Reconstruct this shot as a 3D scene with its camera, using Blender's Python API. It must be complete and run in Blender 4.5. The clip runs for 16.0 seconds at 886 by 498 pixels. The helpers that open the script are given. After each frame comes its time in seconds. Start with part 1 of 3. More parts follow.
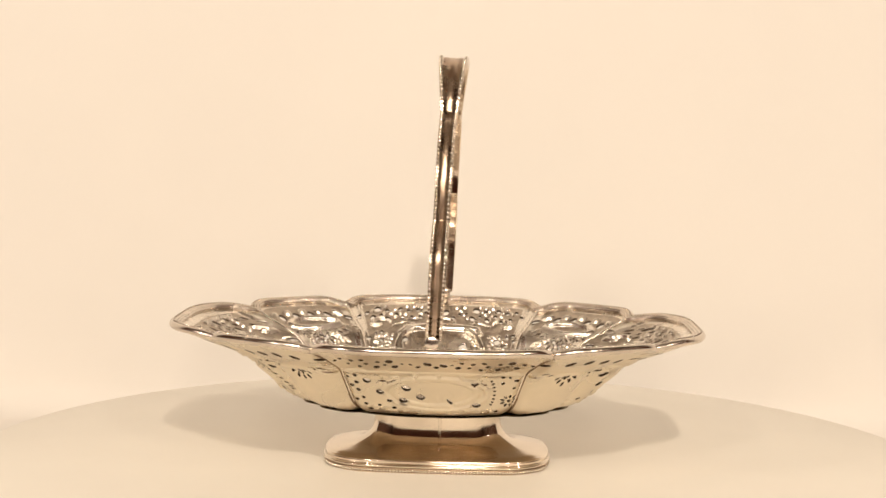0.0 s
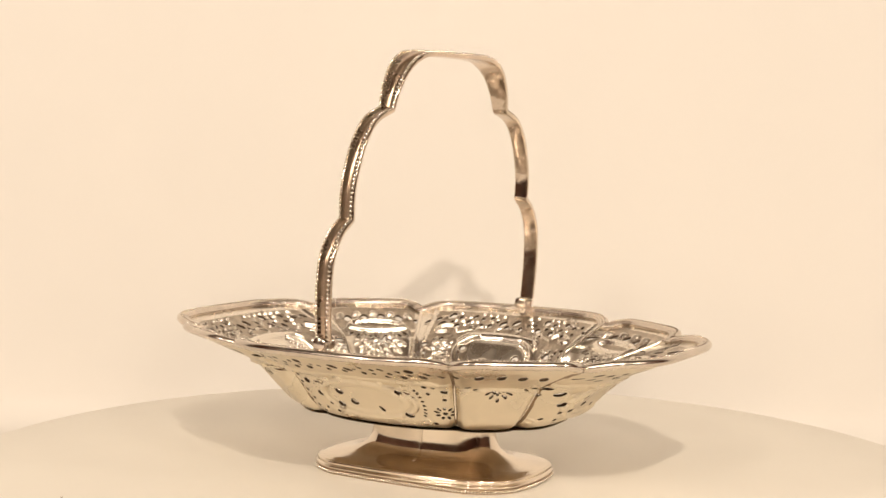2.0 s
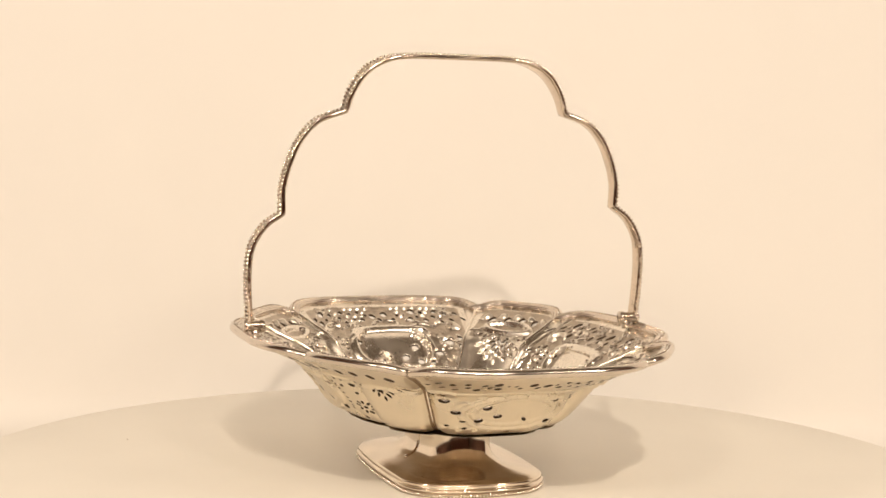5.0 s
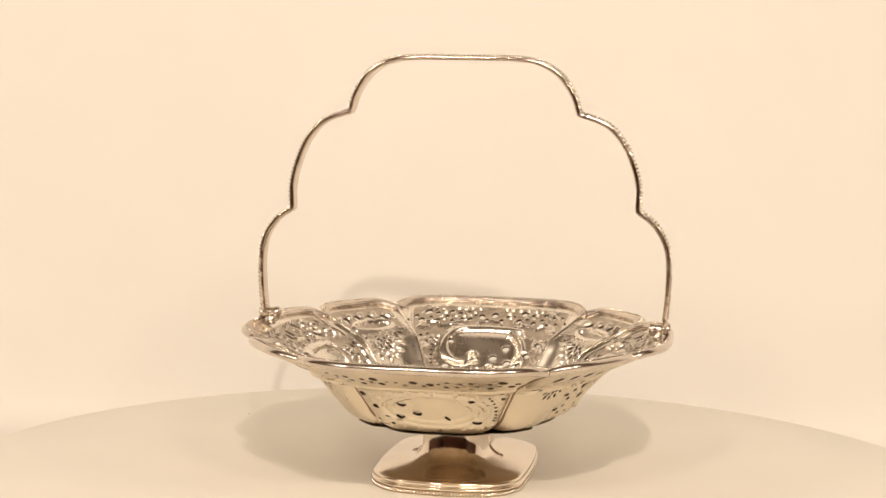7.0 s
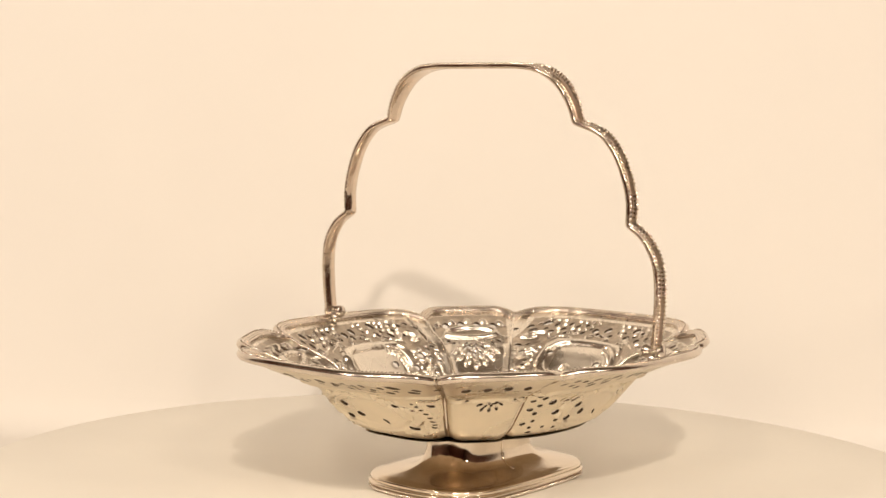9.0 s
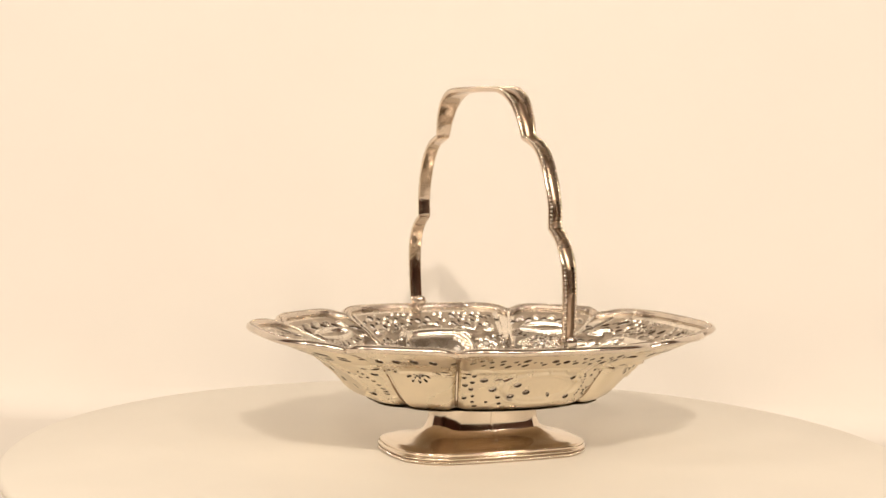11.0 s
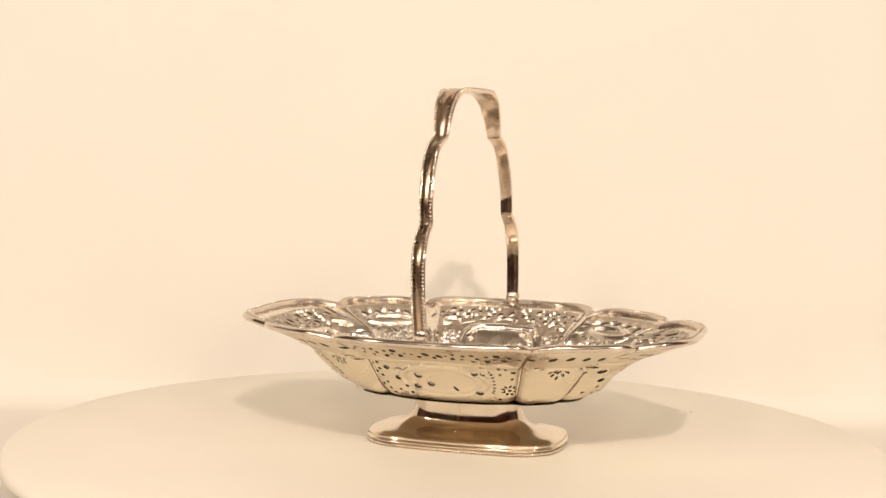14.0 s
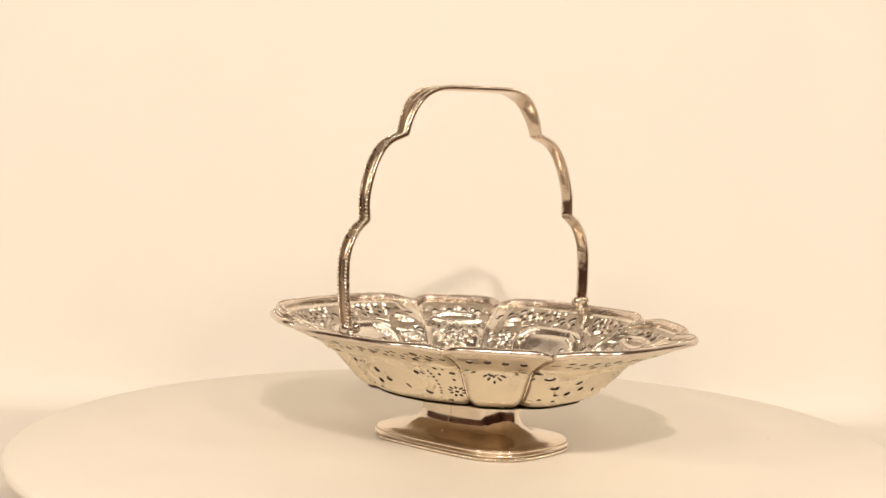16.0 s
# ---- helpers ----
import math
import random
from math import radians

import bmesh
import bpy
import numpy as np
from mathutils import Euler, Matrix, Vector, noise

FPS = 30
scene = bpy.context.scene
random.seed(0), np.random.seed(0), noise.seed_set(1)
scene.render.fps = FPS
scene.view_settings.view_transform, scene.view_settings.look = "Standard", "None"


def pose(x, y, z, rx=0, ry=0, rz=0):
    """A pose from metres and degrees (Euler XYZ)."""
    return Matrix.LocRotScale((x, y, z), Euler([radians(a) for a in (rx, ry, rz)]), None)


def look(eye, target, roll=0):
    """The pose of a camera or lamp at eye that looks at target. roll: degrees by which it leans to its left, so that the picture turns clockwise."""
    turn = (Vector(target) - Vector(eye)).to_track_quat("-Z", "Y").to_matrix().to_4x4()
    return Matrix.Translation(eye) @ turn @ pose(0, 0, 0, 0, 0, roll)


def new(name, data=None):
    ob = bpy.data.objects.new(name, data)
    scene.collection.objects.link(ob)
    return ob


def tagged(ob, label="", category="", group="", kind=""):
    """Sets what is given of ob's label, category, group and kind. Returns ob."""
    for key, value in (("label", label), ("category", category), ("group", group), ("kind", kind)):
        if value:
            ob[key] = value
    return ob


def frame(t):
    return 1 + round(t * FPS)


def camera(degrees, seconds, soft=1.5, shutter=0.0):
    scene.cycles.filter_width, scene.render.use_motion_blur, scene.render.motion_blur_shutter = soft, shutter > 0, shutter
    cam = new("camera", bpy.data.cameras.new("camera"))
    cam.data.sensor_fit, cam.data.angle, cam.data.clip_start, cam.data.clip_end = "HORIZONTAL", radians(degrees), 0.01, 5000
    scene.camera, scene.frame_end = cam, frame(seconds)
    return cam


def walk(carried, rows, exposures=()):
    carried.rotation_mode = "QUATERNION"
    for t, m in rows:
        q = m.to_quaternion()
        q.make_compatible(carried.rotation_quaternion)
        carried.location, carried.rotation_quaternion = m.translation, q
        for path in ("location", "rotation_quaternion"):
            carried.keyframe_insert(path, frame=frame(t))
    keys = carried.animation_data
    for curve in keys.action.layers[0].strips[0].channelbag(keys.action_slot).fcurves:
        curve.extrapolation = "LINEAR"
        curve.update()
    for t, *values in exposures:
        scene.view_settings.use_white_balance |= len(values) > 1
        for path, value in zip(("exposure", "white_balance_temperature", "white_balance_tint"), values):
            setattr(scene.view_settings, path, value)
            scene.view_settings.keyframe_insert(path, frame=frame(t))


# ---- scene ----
# metres; the turntable's axis is the world's z axis, its top is z = 0
cam = camera(32.08, 16.0, soft=1.5, shutter=0.4)
walk(cam, [
    (0, pose(-0.0009, -0.9605, 0.2156, 84.981, -1.240, 0.792)),
    (0.5, pose(-0.0003, -0.9462, 0.2115, 85.241, -1.230, 0.537)),
    (1, pose(0.0011, -0.9315, 0.2089, 85.416, -1.220, 0.265)),
    (1.5, pose(-0.0006, -0.9173, 0.2076, 85.433, -1.210, 0.137)),
    (2, pose(-0.0025, -0.9148, 0.2094, 85.282, -1.200, 0.552)),
    (2.5, pose(-0.0052, -0.9144, 0.2147, 84.947, -1.213, 0.683)),
    (3, pose(-0.0085, -0.9118, 0.2173, 84.791, -1.227, 0.549)),
    (3.5, pose(-0.0128, -0.9107, 0.2179, 84.771, -1.240, 0.106)),
    (4, pose(-0.0161, -0.9090, 0.2144, 84.972, -1.260, -0.164)),
    (6.5, pose(0.0044, -0.9152, 0.2092, 85.363, -1.290, 1.133)),
    (7, pose(0.0058, -0.9129, 0.2099, 85.307, -1.300, 1.235)),
    (7.5, pose(0.0049, -0.9129, 0.2115, 85.235, -1.310, 1.178)),
    (8, pose(0.0067, -0.9132, 0.2131, 85.209, -1.320, 1.250)),
    (8.5, pose(0.0102, -0.9119, 0.2138, 85.303, -1.330, 1.580)),
    (9, pose(0.0085, -0.9119, 0.2147, 85.299, -1.340, 1.780)),
    (11.5, pose(0.0136, -1.0856, 0.2186, 85.772, -1.360, 1.850)),
    (12, pose(0.0117, -1.0958, 0.2207, 85.747, -1.350, 1.384)),
    (12.5, pose(0.0077, -1.0979, 0.2263, 85.445, -1.340, 1.043)),
    (13, pose(0.0038, -1.0961, 0.2294, 85.243, -1.327, 0.732)),
    (13.5, pose(0.0024, -1.0962, 0.2304, 85.163, -1.313, 0.610)),
    (14, pose(-0.0005, -1.0942, 0.2291, 85.151, -1.300, 0.490)),
    (14.5, pose(-0.0037, -1.0938, 0.2298, 85.075, -1.285, 0.390)),
    (15, pose(-0.0069, -1.0915, 0.2294, 85.076, -1.270, 0.261)),
    (15.5, pose(-0.0106, -1.0907, 0.2279, 85.157, -1.255, 0.114)),
    (16, pose(-0.0174, -1.0887, 0.2297, 85.046, -1.240, -0.233)),
], exposures=[(0.0, 0.0), (9.2, 0.0), (11.3, 0.06), (16.0, 0.06)])

START, RATE = -0.933, -13.9457      # turn of the table: degrees, degrees a second
OFF_X, OFF_Y = -0.0139, -0.0029           # the basket stands a little off the axis
DISC_R = 0.3124

# ---- light ----
world = bpy.data.worlds.new("room_air")
scene.world = world
world.use_nodes = True
world.node_tree.nodes["Background"].inputs[0].default_value = (1.0, 0.80, 0.60, 1)
world.node_tree.nodes["Background"].inputs[1].default_value = 0.05


def area_lamp(name, eye, target, size, watts, colour):
    data = bpy.data.lights.new(name, "AREA")
    data.shape, data.size, data.energy, data.color = "DISK", size, watts, colour
    ob = new(name, data)
    ob.matrix_world = look(eye, target)
    return ob


WARM = (1.0, 0.840, 0.671)
area_lamp("key_lamp", (0.095, -1.28, 0.92), (0, 0, 0.1), 0.035, 8.4, WARM)
# a row of warm spots across the room, before and above the turntable
for lx, ly, lz, watts in ((-1.75, -1.35, 1.15, 12.5), (-0.8, -2.0, 1.40, 12.8), (0.1, -2.3, 1.60, 13.2), (0.95, -2.0, 1.40, 12.8), (1.80, -1.35, 1.15, 10.7)):
    area_lamp("spot_lamp", (lx, ly, lz), (0.1 * lx, 0.12, 0.05), 0.26, watts, WARM)


# ---- materials ----
def material(name, colour, rough, metal=0.0, vary=0.0, scale=40.0, bump=0.0, bump_scale=300.0, rough_vary=0.0):
    m = bpy.data.materials.new(name)
    m.use_nodes = True
    nt = m.node_tree
    b = nt.nodes["Principled BSDF"]
    b.inputs["Base Color"].default_value = (*colour, 1)
    b.inputs["Roughness"].default_value = rough
    b.inputs["Metallic"].default_value = metal
    tc = nt.nodes.new("ShaderNodeTexCoord")
    if vary or rough_vary:
        n = nt.nodes.new("ShaderNodeTexNoise")
        n.inputs["Scale"].default_value, n.inputs["Detail"].default_value = scale, 6
        nt.links.new(tc.outputs["Object"], n.inputs["Vector"])
        if vary:
            r = nt.nodes.new("ShaderNodeValToRGB")
            r.color_ramp.elements[0].position, r.color_ramp.elements[1].position = 0.3, 0.7
            r.color_ramp.elements[0].color = (*[c * (1 - vary) for c in colour], 1)
            r.color_ramp.elements[1].color = (*colour, 1)
            nt.links.new(n.outputs["Fac"], r.inputs[0])
            nt.links.new(r.outputs[0], b.inputs["Base Color"])
        if rough_vary:
            mr = nt.nodes.new("ShaderNodeMapRange")
            mr.inputs["To Min"].default_value, mr.inputs["To Max"].default_value = rough, rough + rough_vary
            mr.inputs["From Min"].default_value, mr.inputs["From Max"].default_value = 0.35, 0.7
            nt.links.new(n.outputs["Fac"], mr.inputs["Value"])
            nt.links.new(mr.outputs[0], b.inputs["Roughness"])
    if bump:
        n2 = nt.nodes.new("ShaderNodeTexNoise")
        n2.inputs["Scale"].default_value, n2.inputs["Detail"].default_value = bump_scale, 4
        bp = nt.nodes.new("ShaderNodeBump")
        bp.inputs["Strength"].default_value, bp.inputs["Distance"].default_value = bump, 0.001
        nt.links.new(tc.outputs["Object"], n2.inputs["Vector"])
        nt.links.new(n2.outputs["Fac"], bp.inputs["Height"])
        nt.links.new(bp.outputs[0], b.inputs["Normal"])
    return m


SILVER = material("polished_silver", (0.94, 0.88, 0.79), 0.13, 1.0, vary=0.10, scale=60, bump=0.06, bump_scale=160, rough_vary=0.14)
SILVER_IN = material("chased_silver", (0.92, 0.86, 0.77), 0.21, 1.0, vary=0.12, scale=60, bump=0.08, bump_scale=160, rough_vary=0.12)
SILVER_OUT = material("unpolished_silver", (0.81, 0.73, 0.59), 0.24, 1.0, vary=0.12, scale=45, bump=0.10, bump_scale=220, rough_vary=0.16)
SILVER_FOOT = material("worn_silver_plate", (0.88, 0.775, 0.645), 0.085, 1.0, vary=0.24, scale=38, bump=0.16, bump_scale=34, rough_vary=0.12)
SILVER_EDGE = material("worn_silver_edge", (0.80, 0.715, 0.625), 0.15, 1.0, vary=0.25, scale=70, bump=0.06, bump_scale=160, rough_vary=0.14)
SILVER_HANDLE = material("worn_silver_handle", (0.86, 0.73, 0.60), 0.11, 1.0, vary=0.25, scale=70, bump=0.45, bump_scale=110, rough_vary=0.14)
PATINA = material("oxidised_silver_ground", (0.60, 0.52, 0.43), 0.34, 1.0, vary=0.34, scale=180, bump=0.2, bump_scale=600)
# near-black piercing walls: the shade inside the holes is put into the colour
PIERCED = material("shaded_piercing_edge", (0.075, 0.045, 0.025), 0.6, 0.2, vary=0.3, scale=300)
CHANNEL = material("brown_hollow", (0.62, 0.47, 0.35), 0.20, 1.0, vary=0.35, scale=50, bump=0.2, bump_scale=180, rough_vary=0.2)
# the shade under the bowl is put into this brown
UNDER = material("dull_brown_underside", (0.50, 0.385, 0.265), 0.42, 0.7, vary=0.3, scale=60)
# tarnish of the outer seams, and shade painted behind the foot's beads
TARNISH_SHADE = material("brown_tarnish_and_shade", (0.31, 0.215, 0.135), 0.42, 0.7, vary=0.3, scale=60)
DISC_WHITE = material("white_laminate", (0.90, 0.865, 0.79), 0.45, 0.0, vary=0.03, scale=12, bump=0.02, bump_scale=500)
SWEEP = material("white_paper", (0.84, 0.81, 0.77), 0.75, 0.0, vary=0.03, scale=5, bump=0.03, bump_scale=700)
ROOM = material("brown_room_wall", (0.14, 0.065, 0.04), 0.8, 0.0, vary=0.3, scale=3)
WOOD = material("dark_table_wood", (0.10, 0.05, 0.028), 0.45, 0.0, vary=0.4, scale=9, bump=0.1, bump_scale=60)
TAN = material("dark_red_wall", (0.22, 0.08, 0.048), 0.8, 0.0, vary=0.1, scale=3)
CEIL = material("ceiling_paint", (0.24, 0.20, 0.16), 0.8, 0.0, vary=0.05, scale=3)
SPECK = material("dark_speck", (0.34, 0.25, 0.18), 0.8)


# ---- mesh helpers ----
def mesh_of(name, verts, faces, smooth=True):
    me = bpy.data.meshes.new(name)
    me.from_pydata([tuple(v) for v in verts], [], [tuple(int(i) for i in f) for f in faces])
    if smooth:
        me.polygons.foreach_set("use_smooth", [True] * len(me.polygons))
    me.update()
    return me


def part(name, me, mat, parent=None, label=""):
    ob = new(name, me)
    me.materials.append(mat)
    if parent:
        ob.parent = parent
    return tagged(ob, label=label)


def grid_faces(nu, nv, closed_u=False, start=0):
    """Quads of a grid of nv rows of nu points."""
    j, i = np.meshgrid(np.arange(nv - 1), np.arange(nu if closed_u else nu - 1), indexing="ij")
    a, b = j * nu + i, j * nu + (i + 1) % nu
    return start + np.stack([a, b, b + nu, a + nu], -1).reshape(-1, 4)


# ---- the basket's plan: eight lobes between eight notches ----
RIM_A, RIM_B = (0.0690, 0.1040), (0.1285, 0.0670)
LOW_A, LOW_B = (0.0435, 0.0485), (0.0685, 0.0295)
# half length, half width and height, from the rim down to the floor of the bowl
LEVELS = np.array([
    (0.1602, 0.1240, 0.0845), (0.1490, 0.1130, 0.0793), (0.1380, 0.1030, 0.0748), (0.1260, 0.0940, 0.0702),
    (0.1150, 0.0860, 0.0652), (0.1075, 0.0805, 0.0585), (0.0990, 0.0742, 0.0503), (0.0910, 0.0680, 0.0430),
    (0.0830, 0.0610, 0.0390), (0.0740, 0.0540, 0.0377), (0.0600, 0.0430, 0.0372)])
SHIFT = (-0.0006, 0.0, 0.0)            # the bowl sits a little off the handle's plane
FOOT_SHIFT = (0.0006, 0.0006, -0.0012)
DISC_Z = -0.0012


def level_at(v):
    """Half length, half width, height and the share of the way from rim to floor, at v = 0..1 (arrays)."""
    s = np.asarray(v) * (len(LEVELS) - 1)
    k = np.arange(len(LEVELS))
    i = np.clip(s.astype(int), 0, len(LEVELS) - 2)
    f = s - i
    out = []
    for c in range(3):
        y = LEVELS[:, c]
        m = np.gradient(y)
        h00, h10, h01, h11 = 2*f**3 - 3*f**2 + 1, f**3 - 2*f**2 + f, -2*f**3 + 3*f**2, f**3 - f**2
        out.append(h00 * y[i] + h10 * m[i] + h01 * y[i + 1] + h11 * m[i + 1])
    w = (LEVELS[0, 0] - out[0]) / (LEVELS[0, 0] - 0.081)
    return out[0], out[1], out[2], w


def lobe(s, power):
    return 1 - np.abs(2 * s - 1) ** power


def panel_points(kind, s, v):
    """Points of one panel; kind 'end' (+x), 'side' (+y) or 'small' (between them); s 0..1 along it, v 0..1 inwards."""
    X, Y, Z, w = level_at(v)
    A = [RIM_A[c] + (LOW_A[c] - RIM_A[c]) * w for c in (0, 1)]
    B = [RIM_B[c] + (LOW_B[c] - RIM_B[c]) * w for c in (0, 1)]
    p = 3.8 - 1.4 * np.clip(w, 0, 1)
    if kind == "end":
        x, y = B[0] + (X - B[0]) * lobe(s, 4.2), (2 * s - 1) * B[1]
    elif kind == "side":
        x, y = (1 - 2 * s) * A[0], A[1] + (Y - A[1]) * lobe(s, p)
    else:
        dx, dy = A[0] - B[0], A[1] - B[1]
        L = np.hypot(dx, dy)
        b = 0.0094 * (1 - 0.35 * w) * lobe(s, 4.0)
        x, y = B[0] + dx * s + b * abs(dy) / L, B[1] + dy * s + b * abs(dx) / L
    chord = {"end": 0.143, "side": 0.136, "small": 0.066}[kind]
    near = np.minimum(s, 1 - s) * chord
    dip = 0.0040 * np.exp(-(near / 0.0042) ** 1.5) * np.clip(1 - 1.3 * w, 0, 1)
    r = np.hypot(x, y)
    x, y = x * (1 - dip / r), y * (1 - dip / r)
    sag = 0.0034 * np.exp(-(near / 0.0058) ** 1.5) * np.clip(1 - 1.6 * w, 0, 1)     # the rim drops into each notch
    return np.stack([x, y, Z + 0.0004 - sag + 0 * x], -1)


def outline(v, n=40):
    """The closed plan at the level v, counter-clockwise, n points a panel."""
    s = np.linspace(0, 1, n, endpoint=False)
    vv = np.full(n, float(v))
    e, m, d = panel_points("end", s, vv), panel_points("small", s, vv), panel_points("side", s, vv)
    e2, m2, d2 = [panel_points(k, 1 - s, vv) for k in ("end", "small", "side")]
    def mir(p, x, y): return p * np.array([x, y, 1])
    return np.concatenate([e, m, d, mir(m2, -1, 1), mir(e2, -1, 1)[:, :] * np.array([1, 1, 1]), mir(m, -1, -1), mir(d2, 1, -1), mir(m2, 1, -1)])


def sweep(path, section, up=(0, 0, 1)):
    """A closed section (outward, up) carried along a closed path in the plan."""
    t = np.roll(path, -1, 0) - np.roll(path, 1, 0)
    nrm = np.stack([t[:, 1], -t[:, 0], 0 * t[:, 0]], -1)
    nrm /= np.linalg.norm(nrm, axis=1)[:, None] + 1e-12
    sec = np.asarray(section)
    v = path[None] + sec[:, 0, None, None] * nrm[None] + sec[:, 1, None, None] * np.array(up)[None, None]
    n, k = len(path), len(sec)
    f = grid_faces(n, k, True)
    last = np.stack([(k - 1) * n + np.arange(n), (k - 1) * n + (np.arange(n) + 1) % n, (np.arange(n) + 1) % n, np.arange(n)], -1)
    return v.reshape(-1, 3), np.concatenate([f, last])


def ball(r, seg=8, rings=5):
    bm = bmesh.new()
    bmesh.ops.create_uvsphere(bm, u_segments=seg, v_segments=rings, radius=r)
    v = np.array([q.co[:] for q in bm.verts])
    f = [[q.index for q in p.verts] for p in bm.faces]
    bm.free()
    return v, f


def many(points, r, seg=6, rings=4, radii=None):
    bv, bf = ball(1.0, seg, rings)
    vs, fs = [], []
    for k, p in enumerate(points):
        rr = r if radii is None else radii[k]
        fs += [[i + k * len(bv) for i in q] for q in bf]
        vs.append(bv * rr + np.asarray(p))
    return np.concatenate(vs), fs


def resample(path, step, closed=True):
    p = np.concatenate([path, path[:1]]) if closed else np.asarray(path)
    d = np.concatenate([[0], np.cumsum(np.linalg.norm(np.diff(p, axis=0), axis=1))])
    n = max(3, int(round(d[-1] / step)))
    s = np.linspace(0, d[-1], n, endpoint=not closed)
    return np.stack([np.interp(s, d, p[:, c]) for c in range(3)], -1)


# ---- the setting ----
def table_sweep():
    """White paper that lies under the turntable and curves up behind it."""
    zf, yb, r = -0.05, 0.345, 0.03
    prof = [(-0.66, zf), (-0.3, zf), (0.0, zf), (yb - r, zf)]
    prof += [(yb - r + r * math.sin(a), zf + r - r * math.cos(a)) for a in np.linspace(0.2, math.pi / 2, 8)]
    prof += [(yb, 0.3), (yb, 0.6), (yb + 0.01, 0.95)]
    xs = np.linspace(-1.6, 1.6, 9)
    v = [(x, y, z) for y, z in prof for x in xs]
    ob = part("backdrop", mesh_of("backdrop", v, grid_faces(len(xs), len(prof))), SWEEP)
    so = ob.modifiers.new("thick", "SOLIDIFY")
    so.thickness, so.offset = 0.004, -1
    tagged(ob, "plain cream-white paper backdrop curving up behind the turntable", "backdrop", kind="structure")


def slab(name, lo, hi, mat, label, category):
    bm = bmesh.new()
    bmesh.ops.create_cube(bm, size=1)
    for q in bm.verts:
        q.co = [(lo[c] + hi[c]) / 2 + q.co[c] * (hi[c] - lo[c]) for c in range(3)]
    me = bpy.data.meshes.new(name)
    bm.to_mesh(me)
    bm.free()
    return tagged(part(name, me, mat), label, category, kind="structure")


def room():
    slab("counter", (-1.7, -0.80, -0.90), (1.7, 0.42, -0.056), WOOD, "dark brown wooden counter under the paper", "counter")
    slab("floor", (-2.2, -3.2, -0.95), (2.2, 0.6, -0.90), ROOM, "dark brown floor of the room", "floor")
    slab("wall_south", (-2.2, -3.25, -0.9), (2.2, -3.2, 1.95), TAN, "plain dark red wall behind the camera", "wall")
    slab("wall_west", (-2.25, -3.2, -0.9), (-2.2, 0.6, 1.95), ROOM, "dim brown side wall", "wall")
    slab("wall_east", (2.2, -3.2, -0.9), (2.25, 0.6, 1.95), ROOM, "dim brown side wall", "wall")
    slab("wall_north", (-2.2, 0.6, -0.9), (2.2, 0.65, 1.95), CEIL, "plain wall behind the backdrop", "wall")
    slab("ceiling", (-2.2, -3.2, 1.95), (2.2, 0.65, 2.0), CEIL, "plain off-white ceiling", "ceiling")


def revolve(prof, n):
    a = np.linspace(0, 2 * math.pi, n, endpoint=False)
    v = [(r * math.cos(t), r * math.sin(t), z) for r, z in prof for t in a]
    return v, grid_faces(n, len(prof), True)


SPECK_AT = (-0.1500, -0.1760, 0.0)


def turntable():
    root = tagged(new("turntable"), "round white turntable disc carrying the basket", "turntable")
    prof = [(0.0005, 0), (0.1, 0), (0.25, 0), (DISC_R - 0.004, 0), (DISC_R - 0.0012, -0.0012), (DISC_R, -0.003), (DISC_R, -0.007),
            (DISC_R - 0.003, -0.009), (0.1, -0.009), (0.0005, -0.009)]
    v, f = revolve(prof, 160)
    part("disc", mesh_of("disc", v, f), DISC_WHITE, root)
    v, f = revolve([(0.0005, -0.009), (0.15, -0.009), (0.16, -0.013), (0.165, -0.046), (0.17, -0.05), (0.0005, -0.05)], 64)
    part("base", mesh_of("base", v, f), DISC_WHITE, root)
    bm = bmesh.new()
    bmesh.ops.create_icosphere(bm, subdivisions=2, radius=0.0007)
    for q in bm.verts:
        q.co = (q.co.x * (1 + 0.3 * noise.noise(q.co * 900)), q.co.y * 0.8, max(q.co.z, 0) * 0.5)
    me = bpy.data.meshes.new("speck")
    bm.to_mesh(me)
    bm.free()
    part("speck", me, SPECK, root, "tiny dark speck on the disc").location = SPECK_AT
    return root


# ---- the basket ----
basket = tagged(new("silver_basket"), "oval pierced silver basket with swing handle on a spreading foot", "basket")


def rim_border():
    path = outline(0, 60)
    sec = []
    # reeded border: three reeds on top, rolled under
    for k, (c, z, r) in enumerate(((0.0014, 0.0002, 0.0024), (-0.0015, 0.0008, 0.0010), (-0.0030, 0.0002, 0.0007))):
        for a in np.linspace(0.15, math.pi - 0.15, 6):
            sec.append((c + r * math.cos(a), z + r * math.sin(a)))
    sec += [(-0.0038, -0.0006), (-0.0034, -0.0014), (-0.0015, -0.0020), (0.0012, -0.0023), (0.0030, -0.0016), (0.0038, -0.0004)]
    v, f = sweep(path, sec)
    rim = part("rim", mesh_of("rim", v, f), SILVER_EDGE, basket, "reeded silver rim following eight lobes")
    rim.location = SHIFT
    t = np.roll(path, -1, 0) - np.roll(path, 1, 0)
    nrm = np.stack([t[:, 1], -t[:, 0], 0 * t[:, 0]], -1)
    nrm /= np.linalg.norm(nrm, axis=1)[:, None]
    pts = resample(path + nrm * 0.0010 + np.array([0, 0, 0.0026]), 0.0020)
    v, f = many(pts, 0.00062)
    tagged(part("beading", mesh_of("beading", v, f), SILVER, rim, "fine bead edge"), kind="stuff")


